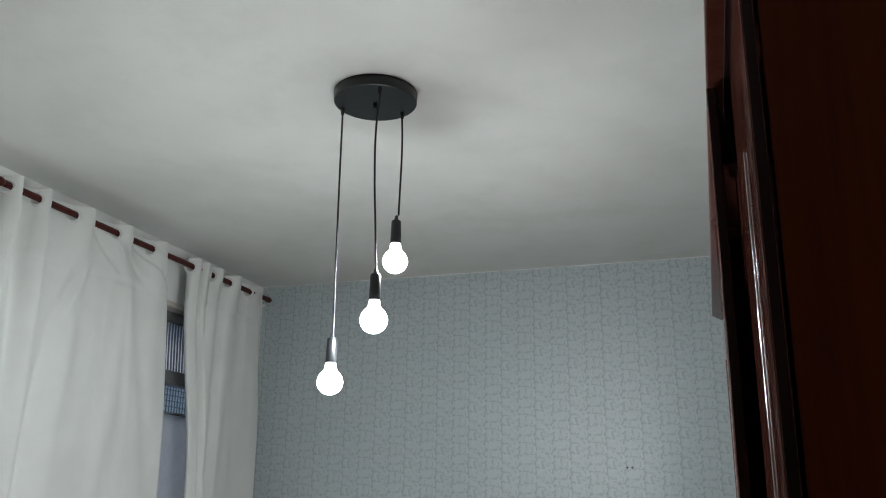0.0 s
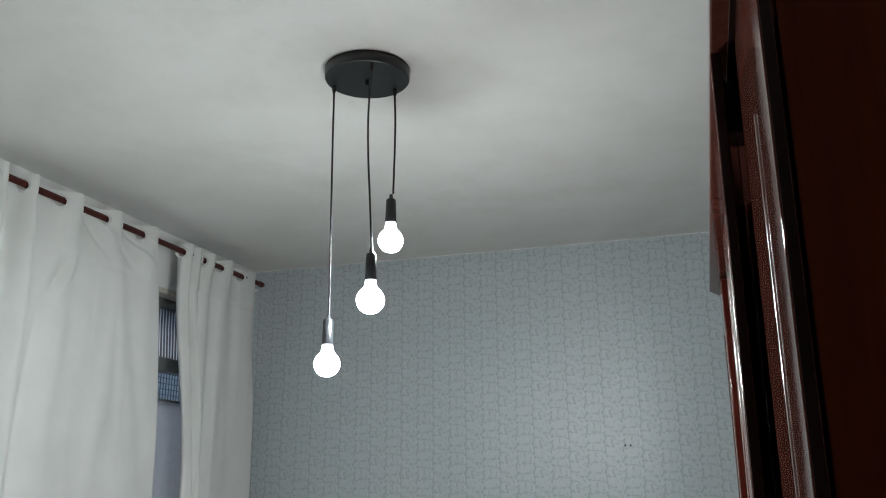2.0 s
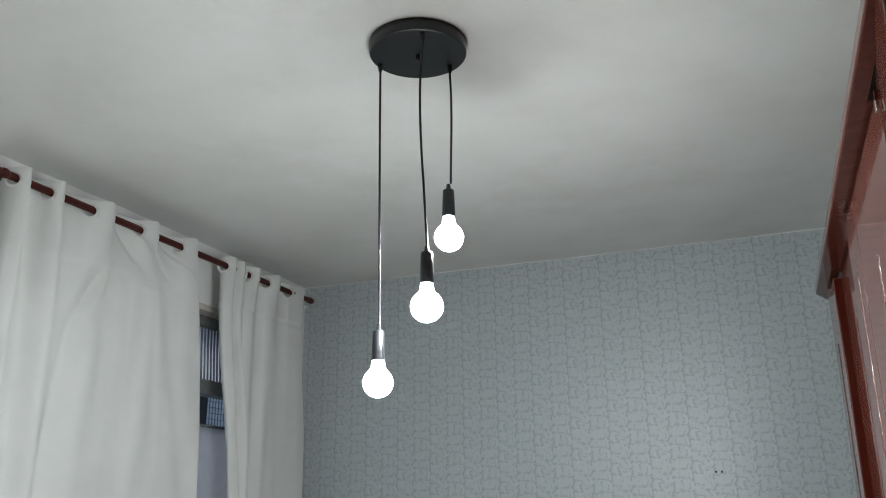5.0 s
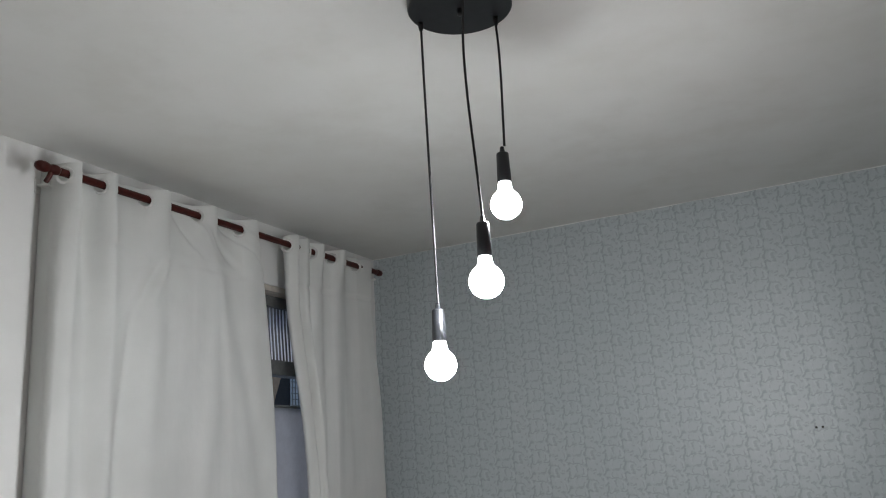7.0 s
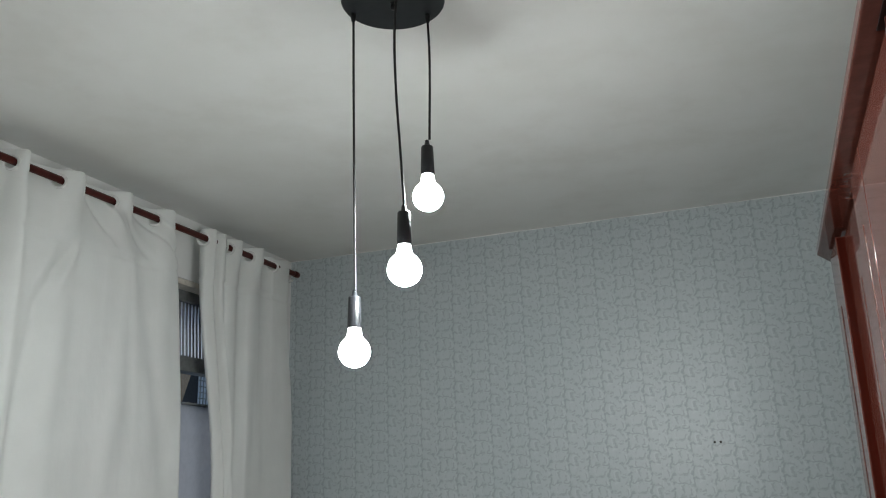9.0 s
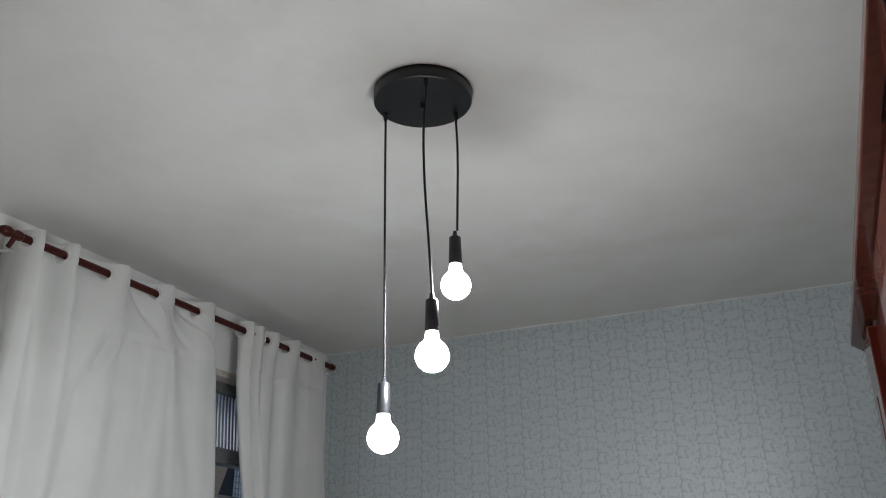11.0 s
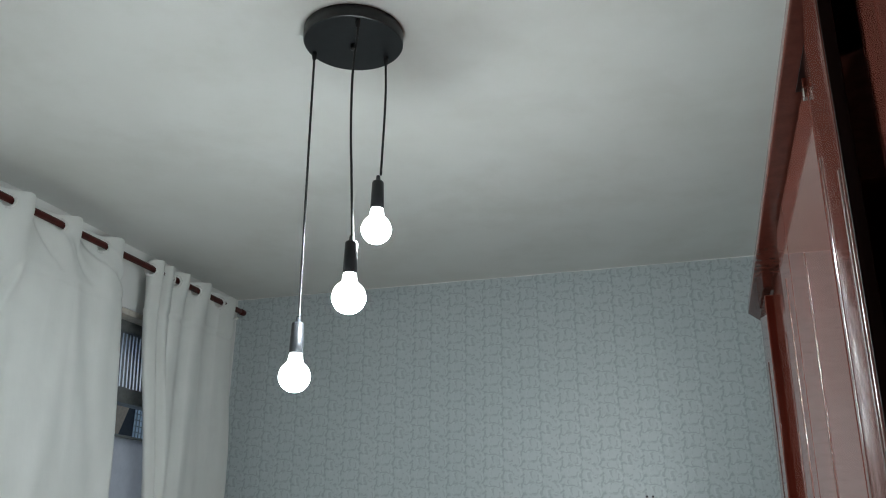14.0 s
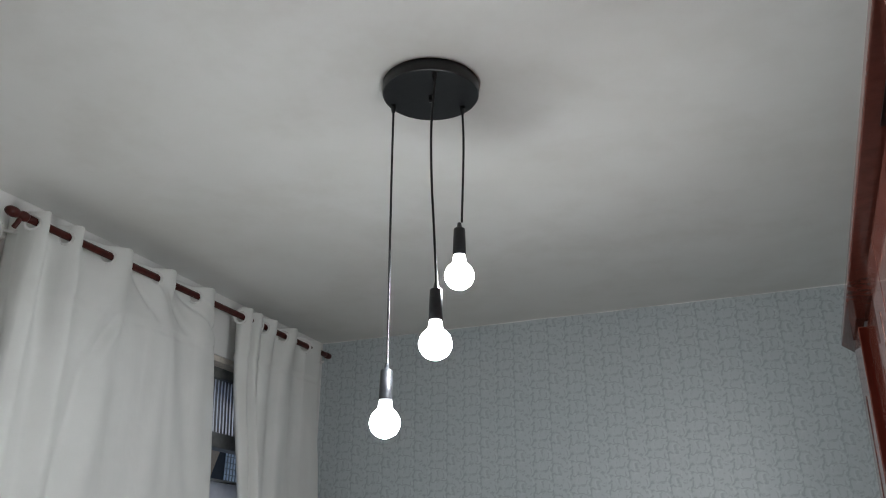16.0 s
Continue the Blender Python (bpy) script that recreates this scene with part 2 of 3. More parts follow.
def lathe(profile, n=40, centre=(0, 0, 0)):
    """Profile of (radius, height) pairs turned round the upright axis."""
    bm = bmesh.new()
    rings = []
    for r, z in profile:
        if r < 1e-6:
            rings.append([bm.verts.new((centre[0], centre[1], centre[2] + z))])
        else:
            rings.append([bm.verts.new((centre[0] + r * math.cos(2 * math.pi * i / n), centre[1] + r * math.sin(2 * math.pi * i / n), centre[2] + z)) for i in range(n)])
    for a, b in zip(rings, rings[1:]):
        for i in range(n):
            j = (i + 1) % n
            if len(a) == 1 and len(b) == 1:
                continue
            if len(a) == 1:
                bm.faces.new((a[0], b[i], b[j]))
            elif len(b) == 1:
                bm.faces.new((a[i], a[j], b[0]))
            else:
                bm.faces.new((a[i], a[j], b[j], b[i]))
    return bm


def tube(points, radius, n=12):
    """A round tube along points; radius may be a list."""
    bm = bmesh.new()
    pts = [Vector(p) for p in points]
    rs = radius if isinstance(radius, (list, tuple)) else [radius] * len(pts)
    rings = []
    for i, p in enumerate(pts):
        t = (pts[min(i + 1, len(pts) - 1)] - pts[max(i - 1, 0)]).normalized()
        side = t.cross(Vector((0.13, 0.97, 0.2))).normalized()
        if side.length < 0.1:
            side = Vector((1, 0, 0))
        up = t.cross(side)
        rings.append([bm.verts.new(p + rs[i] * (side * math.cos(2 * math.pi * k / n) + up * math.sin(2 * math.pi * k / n))) for k in range(n)])
    for a, b in zip(rings, rings[1:]):
        for k in range(n):
            bm.faces.new((a[k], a[(k + 1) % n], b[(k + 1) % n], b[k]))
    bm.faces.new(rings[0])
    bm.faces.new(list(reversed(rings[-1])))
    return bm


def torus(centre, normal, major, minor, n=28, k=8):
    bm = bmesh.new()
    m = Vector(normal).to_track_quat("Z", "Y").to_matrix()
    rings = []
    for i in range(n):
        a = 2 * math.pi * i / n
        ring = []
        for j in range(k):
            b = 2 * math.pi * j / k
            q = Vector(((major + minor * math.cos(b)) * math.cos(a), (major + minor * math.cos(b)) * math.sin(a), 0.55 * minor * math.sin(b)))
            ring.append(bm.verts.new(Vector(centre) + m @ q))
        rings.append(ring)
    for i in range(n):
        for j in range(k):
            bm.faces.new((rings[i][j], rings[(i + 1) % n][j], rings[(i + 1) % n][(j + 1) % k], rings[i][(j + 1) % k]))
    return bm


def bezier(points, n=10):
    """Catmull-Rom points through the given ones."""
    P = [Vector(p) for p in points]
    P = [2 * P[0] - P[1]] + P + [2 * P[-1] - P[-2]]
    out = []
    for a, b, c, d in zip(P, P[1:], P[2:], P[3:]):
        for i in range(n):
            t = i / n
            out.append(0.5 * ((2 * b) + (c - a) * t + (2 * a - 5 * b + 4 * c - d) * t * t + (3 * b - a - 3 * c + d) * t ** 3))
    out.append(P[-2])
    return out


# ---- room ----
XL, XR, YF, YB, H = -1.312, 1.66, 3.867, -1.75, 2.6
YS = -0.32
T = 0.15
WY0, WY1, WZ0, WZ1 = 2.25, 3.52, 1.05, 2.358   # window opening in the curtain wall


def structure(ob, label, category):
    return tagged(ob, label, category, kind="structure")


structure(finish("floor", box((XL - T, YB - T, -0.12), (XR + T, YF + T, 0)), M_FLOOR), "brown ceramic tile floor of the bedroom", "floor")


def ceiling_mesh():
    bm = bmesh.new()
    nx, ny = 60, 100
    low = [[None] * (ny + 1) for _ in range(nx + 1)]
    for i in range(nx + 1):
        for j in range(ny + 1):
            x = XL - T + (XR - XL + 2 * T) * i / nx
            y = YB - T + (YF - YB + 2 * T) * j / ny
            low[i][j] = bm.verts.new((x, y, H + 0.006 * noise.noise((x * 1.1, y * 1.1, 3.0)) + 0.0025 * noise.noise((x * 4, y * 4, 9.0))))
    for i in range(nx):
        for j in range(ny):
            bm.faces.new((low[i][j], low[i][j + 1], low[i + 1][j + 1], low[i + 1][j]))
    r = bmesh.ops.extrude_face_region(bm, geom=list(bm.faces))
    for v in r["geom"]:
        if isinstance(v, bmesh.types.BMVert):
            v.co.z = H + 0.15
    return bm


structure(finish("ceiling", ceiling_mesh(), M_CEIL, True), "white painted plaster ceiling, faintly uneven and stained", "ceiling")

bm = bmesh.new()
ZT = H - 0.012
for lo, hi in (((XL - T, YB, 0), (XL, WY0, H + 0.02)), ((XL - T, WY1, 0), (XL, YF, H + 0.02)),
               ((XL - T, WY0, 0), (XL, WY1, WZ0)), ((XL - T, WY0, WZ1), (XL, WY1, H + 0.02))):
    add_box(bm, lo, hi)
structure(finish("wall_west", bm, M_WALL), "white painted plaster wall behind the curtains", "wall")
wall_far = structure(finish("wall_north", box((XL - T, YF, 0), (XR + T, YF + T, H + 0.02)), M_WALL), "wall papered in grey-blue patterned wallpaper", "wall")
structure(finish("wall_east", box((XR, YB, 0), (XR + T, YF, H + 0.02)), M_WALL), "plain white painted wall behind the wardrobe", "wall")
# unseen wall; the opening is assumed, so wood facing it reflects dark
bm = bmesh.new()
for lo, hi in (((XL, YS - 0.12, 0), (-0.15, YS, H + 0.02)), ((1.55, YS - 0.12, 0), (XR, YS, H + 0.02)), ((-0.15, YS - 0.12, 2.3), (1.55, YS, H + 0.02))):
    add_box(bm, lo, hi)
structure(finish("wall_south", bm, M_WALL), "unseen white painted wall with an added wide opening", "wall")
# added out of view, coloured dark to keep the wardrobe's near faces dim
structure(finish("wall_corridor", box((XL - T, YB - T, 0), (XR + T, YB, H + 0.02)), M_CORR), "unseen added wall beyond the doorway, its lack of light painted dark", "wall")

# ---- window behind the curtains ----
window = structure(empty("window_1", pose(XL - 0.08, (WY0 + WY1) / 2, WZ0)), "grey aluminium window, ribbed panes above an open sash", "window")
wo = Vector((XL - 0.08, (WY0 + WY1) / 2, WZ0))


def wpart(name, lo, hi, mat, parent=None, bevel=0.002, label=""):
    p = box([a - b for a, b in zip(lo, wo)], [a - b for a, b in zip(hi, wo)], bevel)
    return part(name, p, mat, parent or window, label)


XF0, XF1 = XL - 0.10, XL - 0.06
wpart("window_frame", (XF0, WY0, 2.292), (XF1, WY1, 2.334), M_FRAME, label="grey top rail")
wpart("transom", (XF0 - 0.01, WY0 + 0.03, 2.018), (XF1 + 0.012, WY1 - 0.03, 2.076), M_FRAME, label="grey middle rail")
wpart("jamb", (XF0, WY0, WZ0), (XF1, WY0 + 0.03, 2.292), M_FRAME)
wpart("jamb", (XF0, WY1 - 0.03, WZ0), (XF1, WY1, 2.292), M_FRAME)
wpart("lintel", (XL - T, WY0, 2.334), (XL - 0.002, WY1, WZ1 - 0.001), M_REVEAL, label="cream window lintel")
wpart("window_sill", (XL - T - 0.02, WY0, WZ0), (XL + 0.02, WY1, WZ0 + 0.025), M_REVEAL)
wpart("bottom_rail", (XF0, WY0 + 0.03, 1.42), (XF1, WY1 - 0.03, 1.455), M_FRAME)
wpart("sash_edge", (XF0 + 0.004, WY0 + 0.03, 1.893), (XF1 - 0.004, WY1 - 0.03, 1.903), M_FRAME)
wpart("frosted_pane", (XF0 + 0.014, WY0 + 0.03, 1.455), (XF1 - 0.014, WY1 - 0.03, 1.893), M_PANE, label="pale blue frosted pane")
wpart("frosted_pane", (XF0 + 0.014, WY0 + 0.03, WZ0 + 0.025), (XF1 - 0.014, WY1 - 0.03, 1.42), M_PANE)


pane = wpart("upper_pane", (XL - 0.087, WY0 + 0.03, 2.076), (XL - 0.083, WY1 - 0.03, 2.292), M_RIB, label="pale ribbed glass pane")


def rib(lean):
    """One dark upright rib between the glass flutes, bent at mid height."""
    return tube(bezier([(0, 0, 0.108), (0.001, 0.002, 0.03), (0.004 + lean, -0.004, -0.005), (0.005 + lean, 0.004, -0.108)], 4), 0.0040, 6)


rib_mesh = part("rib", rib(0.004), M_FRAME, window, smooth=True)
rib_mesh.location = Vector((XL - 0.078, WY0 + 0.045, 2.184)) - wo
for i in range(1, 58):
    o = new("rib", rib_mesh.data)
    o.parent = window
    o.location = rib_mesh.location + Vector((0, 0.0208 * i, 0))

# outside: the opposite wall of the light well with a barred dark window
outer = tagged(empty("neighbour_house", pose(-3.05, 4.6, 0)), "grey rendered house with a dark barred window", "house")
part("wall", box((-0.2, -4.5, -0.2), (0, 4.5, 3.5)), M_OUT, outer)
nw = part("window", box((0.003, 0.30, 1.6), (0.02, 1.45, 3.1), 0.004), M_DARK, outer, "dark window opening")
for i in range(13):
    part("bar", box((0.030, 0.85 + i * 0.034, 1.6), (0.036, 0.855 + i * 0.034, 3.1)), M_FRAME, nw)
for i in range(36):
    part("bar", box((0.028, 0.84, 1.62 + i * 0.041), (0.034, 1.30, 1.6255 + i * 0.041)), M_FRAME, nw)
part("panel", box((0.021, 0.84, 1.6), (0.027, 1.30, 3.1)), M_PANEL, outer, "pale glazed panel behind the bars")
leaning = box((0.0, 0.30, 1.6), (0.05, 0.40, 2.62))
for v in leaning.verts:
    if v.co.z > 2 and v.co.y > 0.35:
        v.co.y = 0.84
part("shutter", leaning, M_OCHRE, outer, "ochre wooden shutter standing ajar")
structure(finish("ground", box((-30, -30, -0.4), (XL - T, 30, -0.2)), M_OUT), "grey concrete yard outside", "ground")

# ---- curtain rod ----
RX, RZ = -1.192, 2.493
rod = tagged(empty("curtain_rod", pose(RX, 2.86, RZ)), "dark red wooden curtain rod with turned finials", "curtain rod")
ro = Vector((RX, 2.86, RZ))


def along(y0, prof):
    """Turned piece along the rod: (distance, radius) pairs from y0."""
    return tube([(0, y0 + d - ro.y, 0) for d, r in prof], [max(r, 0.0006) for d, r in prof], 20)


part("pole", along(2.03, [(0, 0.0118), (0.02, 0.0118), (1.66, 0.0118), (1.70, 0.0118)]), M_ROD, rod, smooth=True)
fin = [(0, 0.001), (0.002, 0.009), (0.012, 0.0145), (0.026, 0.016), (0.038, 0.0135), (0.046, 0.009), (0.05, 0.0135), (0.060, 0.0155), (0.070, 0.0135), (0.075, 0.0118)]
part("finial", along(1.962, fin), M_ROD, rod, "turned dark red finial", True)
part("finial", along(3.7, [(0, 0.0118), (0.004, 0.014), (0.03, 0.014), (0.036, 0.012), (0.040, 0.001)]), M_ROD, rod, smooth=True)
part("cup", tube(bezier([(0, 2.012 - ro.y, -0.012), (-0.004, 2.010 - ro.y, -0.024), (-0.012, 2.006 - ro.y, -0.040)]), [0.0075] * 20 + [0.004], 10), M_ROD, rod, "dark red rod holder", True)
for y in (2.062, 3.70):
    br = part("bracket", tube(bezier([(-0.006, y - ro.y, -0.030), (-0.03, y - ro.y, -0.034), (-0.075, y - ro.y, -0.02), (XL - RX + 0.004, y - ro.y, -0.012)]), 0.0055, 10), M_RING, rod, "white metal wall bracket", True)
    part("plate", box((XL - RX, y - ro.y - 0.012, -0.036), (XL - RX + 0.005, y - ro.y + 0.012, 0.014), 0.003), M_RING, br)


# ---- curtains ----
def fold_depth(y, knots, side):
    """Depth of the cloth in front of (+) or behind (-) the rod; it crosses the rod at the knots."""
    s = side
    for a, b in zip(knots, knots[1:]):
        if y <= b:
            t = min(max((y - a) / (b - a), 0), 1)
            return s * math.sin(math.pi * t) ** 0.8 * min(1.0, 0.35 + (b - a) / 0.11)
        s = -s
    return 0.0


def ease(t):
    t = min(max(t, 0), 1)
    return t * t * (3 - 2 * t)


def fold_line(path, z):
    """Where along the rod a hanging fold runs at height z; path holds (height, place) pairs, top first."""
    for (za, ya), (zb, yb) in zip(path, path[1:]):
        if z >= zb:
            return ya + (yb - ya) * min(max((za - z) / (za - zb), 0), 1)
    return path[-1][1]


def hem_height(y):
    return 2.318 + 0.035 * (y - 2.5)


def curtain(name, knots, side, amp, low, creases, label, folds=(), bottom=0.04, seed=1.0, back=0.0, calm=9.0, reach=-0.010, tail=False):
    """Eyelet curtain: crosses the rod at the knots; low(v, y) moves the cloth sideways further down."""
    y0, y1 = knots[0], knots[-1]
    nu = int((y1 - y0) / 0.0045)
    zs = [RZ + 0.034 - 0.0045 * k for k in range(24)]
    z = zs[-1]
    step = 0.006
    while z > bottom:
        z -= step
        step = min(step * 1.06, 0.045)
        zs.append(max(z, bottom))
    base = Vector((RX, (y0 + y1) / 2, bottom))
    bm = bmesh.new()
    grid = []
    for z in zs:
        drop = RZ - z
        v = min(max(drop / 2.4, 0), 1)
        row = []
        for i in range(nu + 1):
            y = y0 + (y1 - y0) * i / nu
            f = fold_depth(y, knots, side)
            if tail and y > knots[-2]:
                f = 0.40 * math.sin(0.5 * math.pi * (y - knots[-2]) / (y1 - knots[-2]))
            quiet = ease((y - calm) / 0.14)      # 1 where the cloth hangs flat below its heading
            head = math.exp(-max(drop, 0) / (0.16 - 0.05 * quiet))
            soft = 0.38 * math.sin((y - y0) * 26 + seed + 0.8 * noise.noise((y * 3, z * 0.5, seed))) + 0.5 * noise.noise((y * 9, z * 0.45, seed + 4))
            edge = ease((y - y0) / 0.05) * ease((y1 - y) / 0.05)
            keep = 0.22 - 0.15 * quiet
            d = amp * f * (keep + (1 - keep) * head) + 0.022 * soft * (1 - head) * (0.6 + 0.6 * v) * edge * (1 - 0.62 * quiet)
            d += 0.0030 * ease((z - hem_height(y)) / 0.006) - 0.0045 * math.exp(-((z - hem_height(y)) / 0.006) ** 2)
            d += 0.006 * noise.noise((y * 14, z * 3.0, seed)) * (1 - head)
            for top_z, path, depth, width in folds:
                q = y - fold_line(path, z)
                d += depth * math.exp(-(q / (width * (1 + 0.6 * v))) ** 2) * ease((top_z - z) / 0.12)
            for cy, cz, ny, nz, depth, width, length in creases:
                q = (y - cy) * ny + (z - cz) * nz
                p = -(y - cy) * nz + (z - cz) * ny
                d += 1.5 * depth * math.exp(-(q / width) ** 2 - (p / length) ** 2)
            yy = y + low(v, y) + 0.004 * noise.noise((y * 6, z * 2, seed + 8)) * (1 - head)
            if back and y < knots[1]:
                q = (knots[1] - y) / (knots[1] - y0)
                d, yy = d * (1 - q) - back * q, yy + (knots[1] + reach * math.sin(0.5 * math.pi * q) + (low(v, knots[1]) if reach > 0 else 0.03 * v) - yy) * min(1, 2.5 * q)
            top = 0.003 * math.sin(y * 60 + seed) if drop < 0 else 0
            row.append(bm.verts.new((RX + d - base.x, yy - base.y, z + top - base.z)))
        grid.append(row)
    holes = [Vector((RX - base.x, k - base.y, RZ - 0.006 - base.z)) for k in knots[1:-1]]
    for a, b in zip(grid, grid[1:]):
        for i in range(nu):
            c = (a[i].co + b[i + 1].co) / 2
            if any((c - h).length < 0.0205 for h in holes):
                continue
            bm.faces.new((a[i], a[i + 1], b[i + 1], b[i]))
    loose = [v for v in bm.verts if not v.link_faces]
    bmesh.ops.delete(bm, geom=loose, context="VERTS")
    root = tagged(empty(name, pose(*base)), label, "curtain", group="window curtains")
    cloth = part("cloth", bm, M_FABRIC, root, smooth=True)
    cloth.data.materials.append(M_DOUBLE)
    for f in cloth.data.polygons:
        if f.center.z + base.z > hem_height(f.center.y + base.y):
            f.material_index = 1
    sol = cloth.modifiers.new("thick", "SOLIDIFY")
    sol.thickness = 0.0016
    for n, h in enumerate(holes):
        k = knots[n + 1]
        slope = (fold_depth(k + 0.006, knots, side) - fold_depth(k - 0.006, knots, side)) * amp / 0.012
        part("eyelet", torus(h, Vector((1, -slope, 0)), 0.0222, 0.0050), M_RING, root, "white plastic eyelet ring", True)
    return root


curtain("curtain", [1.985, 2.056, 2.108, 2.181, 2.238, 2.355, 2.455, 2.574, 2.668, 2.787, 2.885], -1, 0.033,
        lambda v, y: max(0, (y - 2.55)) * 0.373 * (1 - math.exp(-v * 5.2)) + max(0, 2.2 - y) * 0.1 * v,
        [(2.545, 2.425, 0.75, 0.66, -0.010, 0.013, 0.095), (2.572, 2.45, 0.75, 0.66, 0.011, 0.016, 0.085),
         (2.79, 2.445, 0.50, 0.866, -0.009, 0.012, 0.10), (2.80, 2.475, 0.50, 0.866, 0.009, 0.014, 0.08),
         (2.68, 2.415, 0.62, 0.78, -0.007, 0.014, 0.11), (2.87, 2.41, 0.70, 0.71, -0.007, 0.010, 0.06),
         (2.385, 2.22, 0.91, -0.41, -0.016, 0.013, 0.075), (2.42, 2.24, 0.91, -0.41, 0.012, 0.016, 0.10), (2.345, 2.25, 0.91, -0.41, 0.010, 0.018, 0.08),
         (2.62, 1.75, 0.99, -0.1, 0.005, 0.030, 0.40), (2.78, 1.95, 0.98, 0.15, -0.006, 0.03, 0.35), (2.70, 2.05, 0.99, 0.05, 0.004, 0.02, 0.30)],
        "white cotton eyelet curtain, drawn and softly creased", seed=1.0, back=0.117, calm=2.24, reach=0.013,
        folds=[(2.50, [(2.45, 2.022), (1.95, 2.048), (1.0, 2.06)], -0.010, 0.022),
               (2.52, [(2.45, 2.092), (2.18, 2.100), (1.0, 2.125)], 0.016, 0.024),
               (2.46, [(2.40, 2.150), (2.09, 2.174), (1.0, 2.21)], -0.020, 0.024),
               (2.48, [(2.45, 2.222), (2.10, 2.236), (1.0, 2.25)], 0.014, 0.026),
               (2.20, [(2.14, 2.345), (2.0, 2.330), (1.69, 2.292), (1.0, 2.27)], -0.026, 0.030),
               (2.20, [(2.14, 2.410), (1.69, 2.385), (1.0, 2.37)], 0.014, 0.040)])
curtain("curtain", [3.012, 3.06, 3.195, 3.215, 3.285, 3.355, 3.44, 3.53, 3.635], -1, 0.036,
        lambda v, y: ease((v - 0.03) / 0.37) * max(0, 3.30 - y) * 0.50 + 0.02 * v + max(0, y - 3.50) * 0.5 * ease(v / 0.3),
        [(3.128, 2.35, 1.0, 0.05, -0.034, 0.013, 0.7), (3.20, 1.7, 1.0, 0.1, 0.02, 0.02, 0.5)],
        "white cotton eyelet curtain, bunched beside the corner", seed=5.0, calm=3.30, back=0.105, reach=0.135, tail=True)

# ---- pendant lamp ----
PC = Vector((0.096, 2.003, H - 0.029))
lamp = tagged(empty("pendant_lamp", pose(PC.x, PC.y, H)), "black three-bulb pendant lamp with round ceiling canopy, lit", "pendant lamp")
po = Vector((PC.x, PC.y, H))
canopy = part("canopy", lathe([(0, -0.029), (0.1085, -0.029), (0.1105, -0.0282), (0.1118, -0.026), (0.1122, -0.012), (0.1124, 0.006), (0, 0.006)], 96), M_BLACK, lamp, "round black metal canopy")
for p in canopy.data.polygons:
    p.use_smooth = abs(p.normal.z) < 0.9
part("screw", lathe([(0, -0.044), (0.004, -0.0435), (0.0058, -0.041), (0.0058, -0.029), (0, -0.029)], 20), M_BLACK, canopy, smooth=True)


def drop_lamp(hole, tip, centre, r, bend):
    """Cord from its hole to the socket, the socket and its bulb."""
    hx, hy = hole
    hz = H - 0.029
    part("strain_relief", lathe([(0, 0), (0.0062, 0), (0.0058, -0.006), (0.0042, -0.018), (0.0030, -0.019)], 16, (hx - po.x, hy - po.y, hz - po.z)), M_CORD, canopy, smooth=True)
    a, b = Vector((hx, hy, hz - 0.01)), Vector(tip)
    mids = [a, a.lerp(b, 0.04)]
    for f in (0.25, 0.5, 0.75):
        mids.append(a.lerp(b, f) + Vector(bend) * math.sin(math.pi * f) * (1.2 - f))
    mids += [b + Vector((0, 0, 0.01)), b]
    part("cord", tube([p - po for p in bezier(mids, 8)], 0.0026, 10), M_CORD, lamp, "thin black cord", True)
    c = Vector(centre) - po
    top = tip[2] - centre[2]
    neck = 0.0135
    sk = r + 0.016
    socket = [(0.0026, top), (0.0042, top - 0.001), (0.0058, top - 0.013), (0.0115, top - 0.0145), (0.0128, top - 0.017), (0.0146, sk), (0.0140, sk - 0.001), (0, sk - 0.001)]
    part("socket", lathe(socket, 32, c), M_BLACK, lamp, "black bulb socket", True)
    bulb = part("bulb", lathe([(max(r * math.cos(a), 0) if i < 16 else 0, r * math.sin(a)) for i, a in
                               ((i, radians(4 - 94 * i / 16)) for i in range(17))], 40, c), M_GLOW, lamp, "glowing white bulb", True)
    base = [(0, sk - 0.0012), (neck - 0.001, sk - 0.0012), (neck, sk - 0.006), (neck * 1.1, r * 0.9 + 0.003)]
    base += [(r * math.cos(radians(d)), r * math.sin(radians(d))) for d in (56, 48, 40, 31, 22, 13, 4)]
    part("housing", lathe(base, 40, c), M_GLOW_BASE, bulb, "white bulb housing", True)


drop_lamp((-0.002, 2.007), (0.003, 2.009, 1.951), (-0.002, 2.016, 1.826), 0.0315, (-0.003, 0.004, 0))
drop_lamp((0.144, 1.918), (0.131, 1.968, 2.098), (0.130, 1.970, 1.968), 0.0335, (-0.010, -0.006, 0))
drop_lamp((0.146, 2.076), (0.155, 2.050, 2.262), (0.149, 2.050, 2.138), 0.0315, (0.003, 0.002, 0))

# ---- wardrobe ----
TURN = 1.2
W0 = Vector((1.01, 0.84, 0))
wardrobe = tagged(empty("wardrobe", pose(0, 0, 0, 0, 0, TURN) @ Matrix.Translation(W0)), "glossy dark mahogany wardrobe with panelled sliding doors", "wardrobe")
WT = 2.172


def wd(name, c0, c1, s0, s1, z0, z1, mat, bevel=0.003, parent=None, label="", seg=2):
    return part(name, box((c0 - W0.x, s0 - W0.y, z0), (c1 - W0.x, s1 - W0.y, z1), bevel, seg), mat, parent or wardrobe, label)


S0, S1, DEPTH = 0.893, 3.085, 0.56
FACE = 1.005   # front of the closed doors


